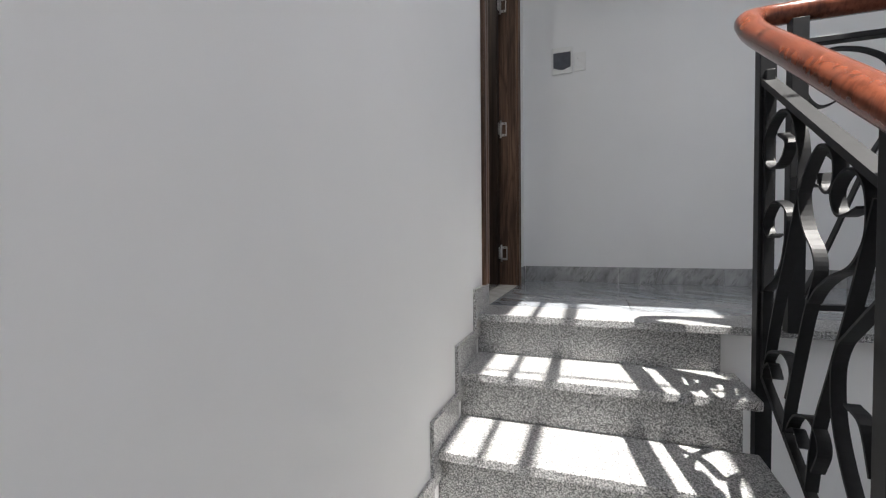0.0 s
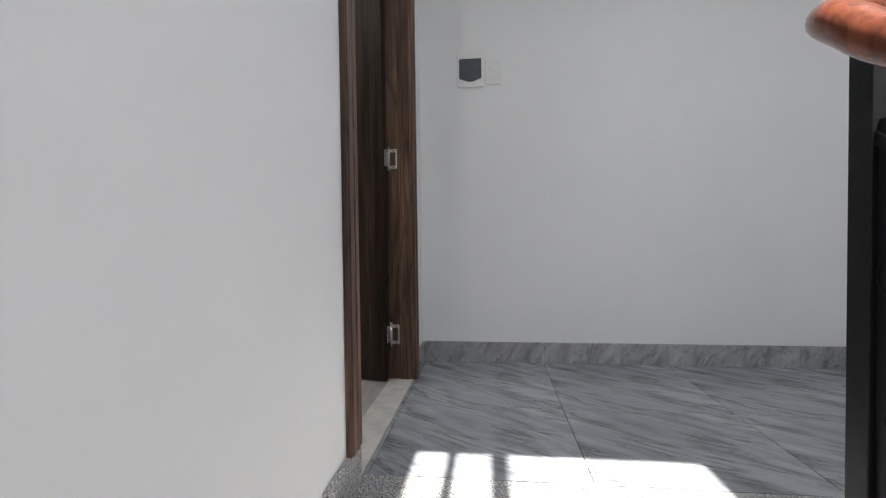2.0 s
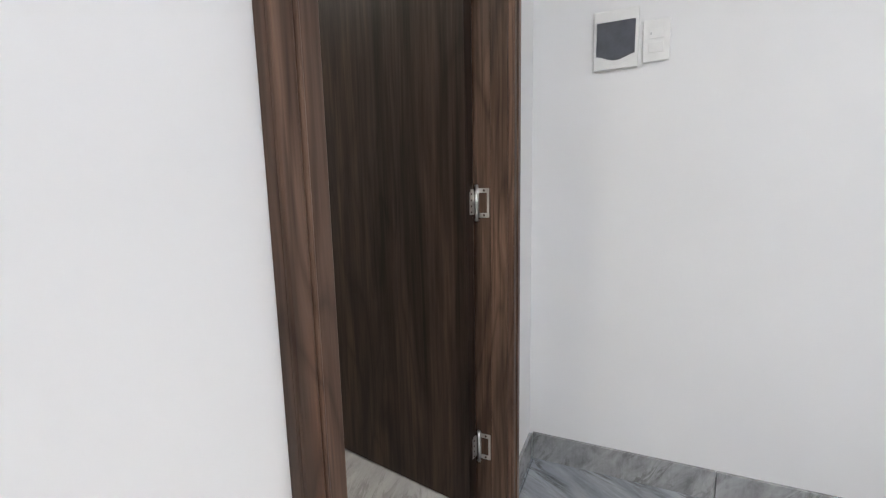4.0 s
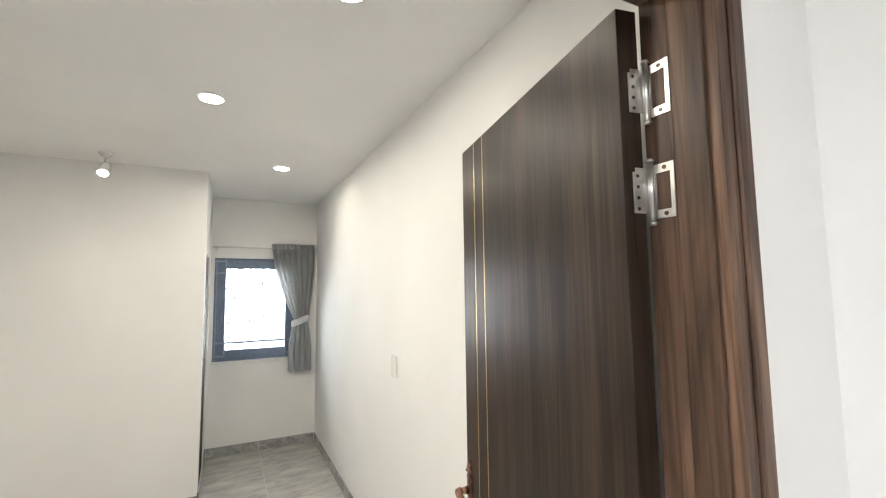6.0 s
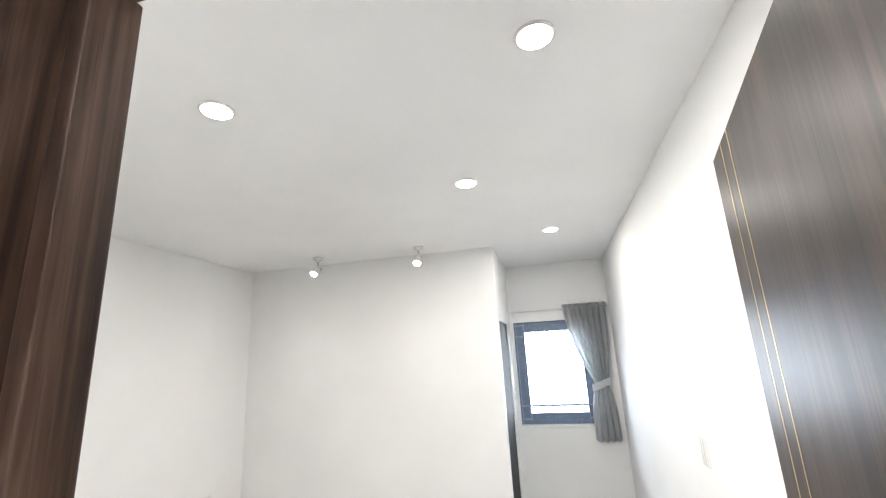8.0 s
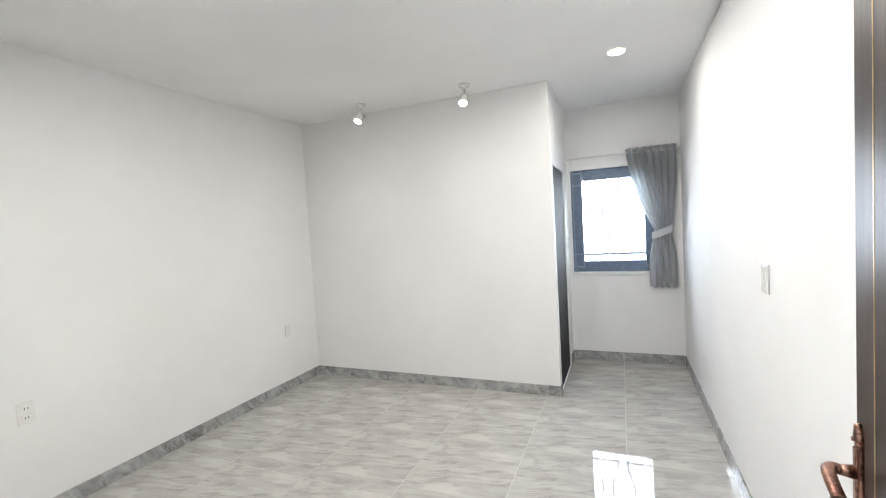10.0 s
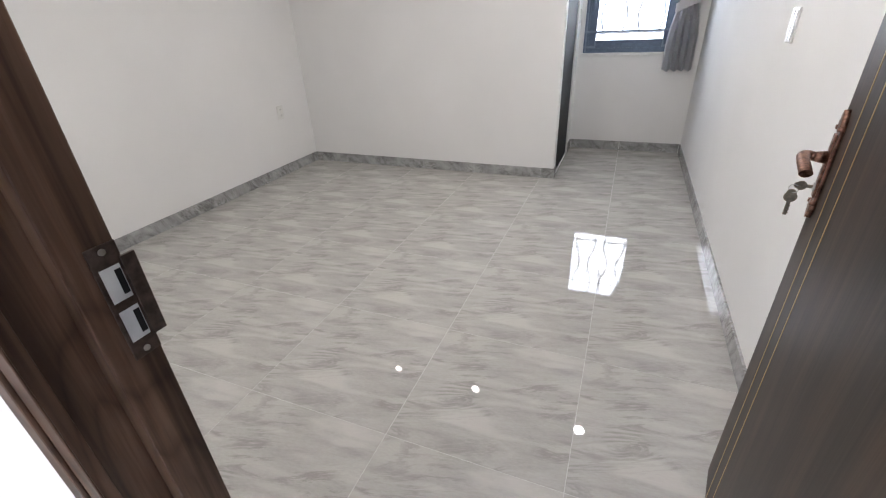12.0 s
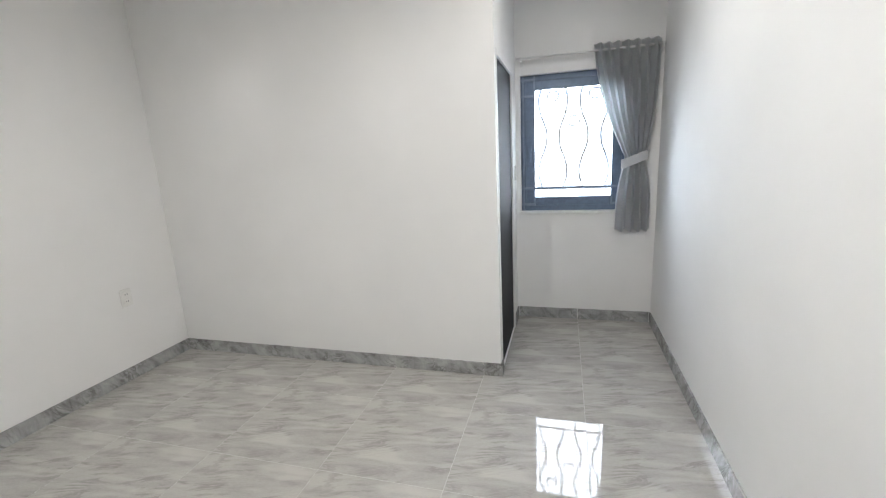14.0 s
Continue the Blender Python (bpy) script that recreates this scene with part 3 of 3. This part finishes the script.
box(kk, 0.012, 0.024, HY - 0.0012, HY + 0.0012, HZ - 0.0635, HZ - 0.0565, 0.0005)
cyl(kk, (0.031, HY - 0.0012, HZ - 0.06), (0.031, HY + 0.0012, HZ - 0.06), 0.0095, seg=18)
cyl(kk, (0.037, HY - 0.0012, HZ - 0.06), (0.037, HY + 0.0012, HZ - 0.06), 0.0065, seg=14)
part("key", kk, KEY_METAL, handle, "worn key in the lock")
ring = [Vector((0.041 + 0.0085 * math.cos(a * math.tau / 16), HY + 0.002 * math.sin(a), HZ - 0.068 + 0.0085 * math.sin(a * math.tau / 16))) for a in range(17)]
part("key_ring", sweep(bmesh.new(), ring, [(0.0009, 0), (0, 0.0009), (-0.0009, 0), (0, -0.0009)], (0, 1, 0)), STEEL, handle)
k2 = cyl(bmesh.new(), (0.042, HY - 0.0015, HZ - 0.086), (0.042, HY + 0.001, HZ - 0.086), 0.0115, seg=18)
cyl(k2, (0.0425, HY - 0.0014, HZ - 0.078), (0.0425, HY + 0.0009, HZ - 0.078), 0.0085, seg=16)
box(k2, 0.0385, 0.0455, HY - 0.0014, HY + 0.001, HZ - 0.126, HZ - 0.095, 0.0005)
for o in (0.104, 0.112, 0.119):
    box(k2, 0.0375, 0.0388, HY - 0.0012, HY + 0.0008, HZ - o - 0.003, HZ - o)
part("key", k2, KEY_METAL, handle, "worn key hanging from a ring")

# ---- window, grille, curtain ----
win = tagged(new("window_1"), "blue-grey aluminium casement window with inner grille", "window", kind="structure")
FY = EY + 0.045


def rect_frame(x0, x1, z0, z1, y0, y1, w):
    return boxes((x0, x0 + w, y0, y1, z0, z1), (x1 - w, x1, y0, y1, z0, z1), (x0 + w, x1 - w, y0, y1, z0, z0 + w), (x0 + w, x1 - w, y0, y1, z1 - w, z1))


part("window_frame", rect_frame(WX0, WX1, WZ0 + 0.004, WZ1, FY, FY + 0.07, 0.04), ALU, win)
part("sash", rect_frame(WX0 + 0.036, WX1 - 0.036, WZ0 + 0.04, WZ1 - 0.036, FY + 0.012, FY + 0.055, 0.07), ALU, win)
part("sash_bead", rect_frame(WX0 + 0.09, WX1 - 0.09, WZ0 + 0.095, WZ1 - 0.09, FY + 0.008, FY + 0.016, 0.012), ALU, win)
pane = part("pane", boxes((WX0 + 0.1, WX1 - 0.1, FY + 0.03, FY + 0.034, WZ0 + 0.1, WZ1 - 0.1)), GLASS, win)
pane.visible_shadow = False
hd = boxes((WX0 + 0.06, WX0 + 0.08, FY - 0.004, FY + 0.012, 1.32, 1.42), bevel=0.002)
box(hd, WX0 + 0.062, WX0 + 0.078, FY - 0.03, FY - 0.004, 1.345, 1.36, 0.002)
box(hd, WX0 + 0.062, WX0 + 0.078, FY - 0.036, FY - 0.024, 1.27, 1.36, 0.003)
part("window_handle", hd, ALU, win)
for x in (WX0 + 0.02, WX0 + 0.105, WX1 - 0.105, WX1 - 0.02):
    part("grille_bar", boxes((x - 0.006, x + 0.006, FY - 0.026, FY - 0.014, WZ0 + 0.01, WZ1 - 0.004)) if x in (WX0 + 0.02, WX1 - 0.02) else
         boxes((x - 0.006, x + 0.006, FY - 0.026, FY - 0.014, WZ0 + 0.045, WZ0 + 0.185), (x - 0.006, x + 0.006, FY - 0.026, FY - 0.014, WZ1 - 0.17, WZ1 - 0.004)), ALU_PALE, win)
for z in (WZ0 + 0.055, WZ0 + 0.185, WZ1 - 0.03, WZ1 - 0.15):
    spans = [(WX0, WX1)] if z in (WZ0 + 0.185,) else [(WX0, WX0 + 0.105), (WX1 - 0.105, WX1)]
    for x0, x1 in spans:
        part("grille_bar", boxes((x0, x1, FY - 0.014, FY - 0.003, z - 0.0075, z + 0.0075)), ALU_PALE, win)
structure("window_sill", boxes((WX0 - 0.015, WX1 + 0.015, EY - 0.018, EY + 0.05, WZ0 - 0.022, WZ0 + 0.003), bevel=0.003), SILL, "white stone window sill", "sill")

grille = thing("window_grille", pose(0, 0, 0), "pale painted wavy iron security grille with rings outside the window", "window grille")
GY = EY + 0.2
for k in range(6):
    x = -1.06 + k * 0.16
    pts = [(x + 0.034 * math.sin(i * 1.35 + k % 2 * math.pi), GY, 1.07 + i * 0.118) for i in range(9)]
    part("wavy_bar", sweep(bmesh.new(), smooth_path(pts, 4), [(-0.003, -0.009), (0.003, -0.009), (0.003, 0.009), (-0.003, 0.009)], (0, 1, 0)), GRILLE_WHITE, grille)
    if k == 5:
        continue
    zc = 1.8 if k % 2 else 1.6
    c = [Vector((x + 0.08 + 0.045 * math.cos(a * math.tau / 20), GY, zc + 0.04 * math.sin(a * math.tau / 20))) for a in range(21)]
    part("ring", sweep(bmesh.new(), c, [(-0.003, -0.007), (0.003, -0.007), (0.003, 0.007), (-0.003, 0.007)], (0, 1, 0)), GRILLE_WHITE, grille)
for z in (0.97, 1.07, 2.01):
    part("rail", boxes((-1.12, -0.2, GY - 0.012, GY + 0.012, z - 0.014, z + 0.014)), GRILLE_WHITE, grille)
for x in (-1.12, -0.2):
    part("stile", boxes((x - 0.014, x + 0.014, EY + 0.161, GY + 0.012, 0.94, 2.03)), GRILLE_WHITE, grille)
structure("backdrop", boxes((-70, 70, 60, 60.2, -20, 60)), SKY_GLOW, "bright hazy sky beyond the window", "backdrop")

rod = thing("curtain_rod", pose(0, 0, 0), "thin white curtain rod on brackets above the window", "curtain rod")
RODZ, RODY = 2.055, EY - 0.065
part("rod", cyl(bmesh.new(), (-1.085, RODY, RODZ), (RX - 0.01, RODY, RODZ), 0.008, seg=12), ALU_WHITE, rod)
for x in (-1.05, -0.085):
    br = boxes((x - 0.008, x + 0.008, RODY - 0.006, EY, RODZ - 0.016, RODZ - 0.007), (x - 0.01, x + 0.01, EY - 0.006, EY, RODZ - 0.05, RODZ + 0.01))
    cyl(br, (x - 0.006, RODY, RODZ), (x + 0.006, RODY, RODZ), 0.014, seg=14)
    part("bracket", br, ALU_WHITE, rod)

curtain = thing("curtain", pose(0, 0, 0), "grey satin curtain tied back beside the window", "curtain")


def curtain_sheet():
    bm = bmesh.new()
    ZT, ZTIE, ZB = 2.10, 1.30, 0.755
    nu, nv = 160, 56
    grid = []
    for j in range(nv + 1):
        z = ZT + (ZB - ZT) * j / nv
        if z > ZTIE:
            t = (ZT - z) / (ZT - ZTIE)
            lft = -0.535 + 0.235 * (0.25 * t + 0.75 * t ** 1.8)
            rgt = -0.085 - 0.075 * t ** 2.2
            amp = 0.044 * (1 - 0.62 * t)
        else:
            t = (ZTIE - z) / (ZTIE - ZB)
            lft = -0.30 - 0.055 * math.sin(min(1, t * 1.5) * math.pi / 2)
            rgt = -0.16 + 0.05 * math.sin(min(1, t * 1.6) * math.pi / 2)
            amp = 0.013 + 0.02 * math.sin(min(1, t * 1.7) * math.pi / 2)
        row = []
        for i in range(nu + 1):
            s = i / nu
            fold = 7.5 if z > ZTIE else 4.2
            ph = s * fold * math.tau + 0.5 * math.sin(z * 3.1 + s * 5)
            w = math.sin(ph)
            w = math.copysign(abs(w) ** 0.75, w)
            low = max(0.0, (ZTIE - z) / (ZTIE - ZB))
            x = lft + (rgt - lft) * (s + 0.012 * math.sin(ph * 2) )
            y = RODY + amp * w + 0.008 * math.sin(s * 23 + z * 9) * low
            row.append(bm.verts.new((x, y, z + (0.006 * math.sin(ph) if j == nv else 0))))
        grid.append(row)
    for a, b in zip(grid, grid[1:]):
        for i in range(nu):
            bm.faces.new((a[i], a[i + 1], b[i + 1], b[i])).smooth = True
    bmesh.ops.solidify(bm, geom=bm.faces[:], thickness=0.0015)
    return bm


part("drape", curtain_sheet(), CURTAIN, curtain)
tie = [Vector((-0.235 + 0.088 * math.cos(a * math.tau / 32), RODY + 0.036 * math.sin(a * math.tau / 32), 1.285 + 0.035 * math.cos(a * math.tau / 32))) for a in range(33)]
part("tieback", sweep(bmesh.new(), tie, [(-0.002, -0.032), (0.002, -0.032), (0.002, 0.032), (-0.002, 0.032)]), CURTAIN, curtain, "grey fabric tieback band")
part("tieback_hook", cyl(bmesh.new(), (-0.13, EY, 1.34), (-0.13, EY - 0.05, 1.34), 0.006, seg=10), ALU_WHITE, curtain)

# ---- bathroom door ----
bd = tagged(new("door_2"), "near-black bathroom door in a pale aluminium frame", "door", kind="structure")
part("door_frame", boxes((CX - 0.06, CX + 0.004, BD0, BD0 + 0.016, 0, BDH), (CX - 0.06, CX + 0.004, BD1 - 0.03, BD1, 0, BDH), (CX - 0.06, CX + 0.004, BD0 + 0.016, BD1 - 0.03, BDH - 0.03, BDH)), ALU_WHITE, bd)
part("leaf", boxes((CX - 0.05, CX - 0.008, BD0 + 0.018, BD1 - 0.032, 0.008, BDH - 0.032), bevel=0.002), DARK_DOOR, bd)

# ---- lamps ----


def downlight(x, y):
    d = thing("downlight", pose(x, y, CEIL), "round recessed white ceiling downlight, switched on", "ceiling lamp", "bedroom downlights")
    part("rim", lathe(bmesh.new(), [(0.062, -0.0002), (0.062, -0.004), (0.056, -0.008), (0.05, -0.006)], 32), WHITE_PLASTIC, d)
    part("diffuser", lathe(bmesh.new(), [(0.052, -0.0065), (0.051, -0.009), (0.03, -0.0105)], 32), LAMP, d)
    return d


for x, y in DOWNLIGHTS:
    downlight(x, y)


def spot(x, y, lean):
    s = thing("ceiling_spotlight", pose(x, y, CEIL), "small white adjustable ceiling spotlight, switched on", "spotlight", "bedroom spotlights")
    part("base", lathe(bmesh.new(), [(0.042, 0), (0.042, -0.012), (0.038, -0.017), (0.02, -0.02), (0.018, -0.034), (0.008, -0.036)], 24), WHITE_PLASTIC, s)
    part("stem", cyl(bmesh.new(), (0, 0, -0.03), (0, 0, -0.09), 0.008, seg=12), STEEL, s)
    m = pose(0, 0, -0.082, -32, lean, 0)
    part("bracket", boxes((-0.034, -0.029, -0.008, 0.008, -0.125, -0.088), (0.029, 0.034, -0.008, 0.008, -0.125, -0.088), (-0.034, 0.034, -0.008, 0.008, -0.093, -0.088)), STEEL, s)
    part("head", lathe(bmesh.new(), [(0.018, 0.0), (0.027, -0.008), (0.03, -0.03), (0.034, -0.08), (0.032, -0.085)], 24, m), WHITE_PLASTIC, s)
    part("bulb", lathe(bmesh.new(), [(0.031, -0.0852), (0.029, -0.089), (0.01, -0.091)], 24, m), LAMP, s)


spot(*SPOTS[0], 12)
spot(*SPOTS[1], 2)

# ---- switches and sockets ----


def wall_plate(name, m, label, category, w, h, keys, round_holes=False):
    """x: out of the wall, y: along it."""
    t = thing(name, m, label, category)
    part("plate", boxes((0, 0.008, -w / 2, w / 2, -h / 2, h / 2), bevel=0.003), WHITE_PLASTIC, t)
    for ky, kz, kw, kh in keys:
        part("socket_face" if round_holes else "rocker", boxes((0.0078, 0.011, ky - kw / 2, ky + kw / 2, kz - kh / 2, kz + kh / 2), bevel=0.0012), WHITE_PLASTIC, t)
        if round_holes:
            for o in (-0.007, 0.007):
                # raised dark slips stand in for the shade inside the pin holes
                part("pin_hole_shade", boxes((0.0108, 0.0114, ky + o - 0.002, ky + o + 0.002, kz - 0.005, kz + 0.005)), SMOKED, t)
    return t


out_left = pose(0, 0, 0, 0, 0, 180)      # faces -x
ls = wall_plate("light_switch", pose(0, -0.377, 1.475) @ out_left, "white two-gang light switch on the landing wall", "light switch", 0.076, 0.122, [(0, 0.02, 0.042, 0.03), (0, -0.02, 0.042, 0.03)])
part("indicator", boxes((0.0108, 0.0114, -0.016, -0.0145, 0.016, 0.024)), SMOKED, ls)
pb = thing("breaker_panel", pose(0, -0.262, 1.493) @ out_left, "white breaker panel with a smoked flap on the landing wall", "electrical panel")
part("body", boxes((0, 0.016, -0.066, 0.066, -0.088, 0.088), bevel=0.004), WHITE_PLASTIC, pb)
fl = bmesh.new()
prof = [(-0.056, 0.052), (-0.056, -0.047)] + [(-0.056 + 0.112 * k / 12, -0.047 - 0.016 * math.sin(math.pi * k / 12) ** 1.6) for k in range(1, 12)] + [(0.056, -0.047), (0.056, 0.052)]
front = [fl.verts.new((0.0195, y, z)) for y, z in prof]
backv = [fl.verts.new((0.0155, y, z)) for y, z in prof]
fl.faces.new(front)
fl.faces.new(backv[::-1])
for k in range(len(prof)):
    fl.faces.new((front[k], backv[k], backv[(k + 1) % len(prof)], front[(k + 1) % len(prof)]))
part("flap", fl, SMOKED, pb, "smoked translucent flap")
part("ridge", sweep(bmesh.new(), [Vector((0.016, -0.062 + 0.124 * k / 16, -0.058 - 0.017 * math.sin(math.pi * k / 16) ** 1.6)) for k in range(17)], [(-0.001, -0.001), (0.001, -0.001), (0.001, 0.001), (-0.001, 0.001)], (1, 0, 0)), WHITE_PLASTIC, pb)
wall_plate("light_switch", pose(RX, 2.01, 1.175) @ out_left, "glossy white double light switch on the bedroom wall", "light switch", 0.08, 0.12, [(0.017, 0, 0.026, 0.1), (-0.017, 0, 0.026, 0.1)])
for y, z in ((3.07, 0.56), (1.12, 0.60)):
    wall_plate("wall_socket", pose(LX, y, z), "white wall socket on the bedroom side wall", "socket", 0.075, 0.118, [(0, 0.025, 0.044, 0.036), (0, -0.025, 0.044, 0.036)], True)
wall_plate("light_switch", pose(CX, 4.42, 1.22), "small white switch beside the bathroom door", "light switch", 0.07, 0.115, [(0, 0, 0.03, 0.06)])

# ---- skirting tiles ----
skirt = tagged(new("baseboard"), "grey marble skirting tiles along the walls", "baseboard", kind="structure")
SH = 0.086


def skirting(x0, y0, x1, y1, nx, ny, first=0.6, high=SH):
    """Tiles 0.6 m long from one end of a wall to the other; (nx, ny) points into the room."""
    a, b = Vector((x0, y0)), Vector((x1, y1))
    d = (b - a).normalized()
    total, s, step = (b - a).length, 0.0, first
    while s < total - 0.005:
        e = min(total, s + step)
        p, q = a + d * (s + 0.0014), a + d * (e - 0.0014)
        r = q + Vector((nx, ny)) * 0.011
        bm = boxes((p.x, r.x, p.y, r.y, 0.0, high), bevel=0.0012)
        part("skirting_tile", bm, SKIRT, skirt)
        s, step = e, 0.6


skirting(0, -0.012, 0, -2.78, -1, 0, 0.605, 0.104)
skirting(-0.226, 0, -0.012, 0, 0, -1, 0.6, 0.104)
skirting(RX, 0.12, RX, EY - 0.012, -1, 0, 0.545)
skirting(RX - 0.012, EY, CX + 0.012, EY, 0, -1, 0.54)
skirting(CX, EY - 0.0, CX, BD1 + 0.002, 1, 0)
skirting(CX, BD0 - 0.002, CX, BY - 0.011, 1, 0)
skirting(CX, BY, LX + 0.012, BY, 0, -1, 0.11)
skirting(LX, BY, LX, 0.13, 1, 0, 0.27)
skirting(LX + 0.012, 0.10, DL - 0.09, 0.10, 0, 1)

# ---- floor tiles ----


def tile_floor(parent, rects, ox, oy, size, mat, z0, z1, gap=0.0022):
    shared = {}
    for x0, x1, y0, y1 in rects:
        for i in range(math.floor((x0 - ox) / size), math.ceil((x1 - ox) / size)):
            for j in range(math.floor((y0 - oy) / size), math.ceil((y1 - oy) / size)):
                cx, cy = ox + size * i, oy + size * j
                ax, bx, ay, by = max(x0, cx) - cx, min(x1, cx + size) - cx, max(y0, cy) - cy, min(y1, cy + size) - cy
                if bx - ax < 0.004 or by - ay < 0.004:
                    continue
                key = tuple(round(v, 4) for v in (ax, bx, ay, by))
                if key not in shared:
                    ob = part("floor_tile", boxes((ax + gap / 2, bx - gap / 2, ay + gap / 2, by - gap / 2, z0, z1), bevel=0.0006), mat, parent)
                    shared[key] = ob.data
                else:
                    ob = new("floor_tile", shared[key])
                    ob.parent = parent
                ob.location = (cx, cy, 0)


tiles = tagged(new("floor_tiles_room"), "polished grey-beige marble-look floor tiles", "floor", kind="structure")
tile_floor(tiles, [(LX, RX, 0.105, BY), (CX, RX, BY, EY)], -0.61, 0.685, 0.6, ROOM_TILE, -0.004, 0.0)
tiles2 = tagged(new("floor_tiles_landing"), "polished blue-grey marble-look landing tiles", "floor", kind="structure")
tile_floor(tiles2, [(-1.09, 0, -2.8, -0.004)], -0.6, -0.617, 0.6, LAND_TILE, -0.02, 0.0)
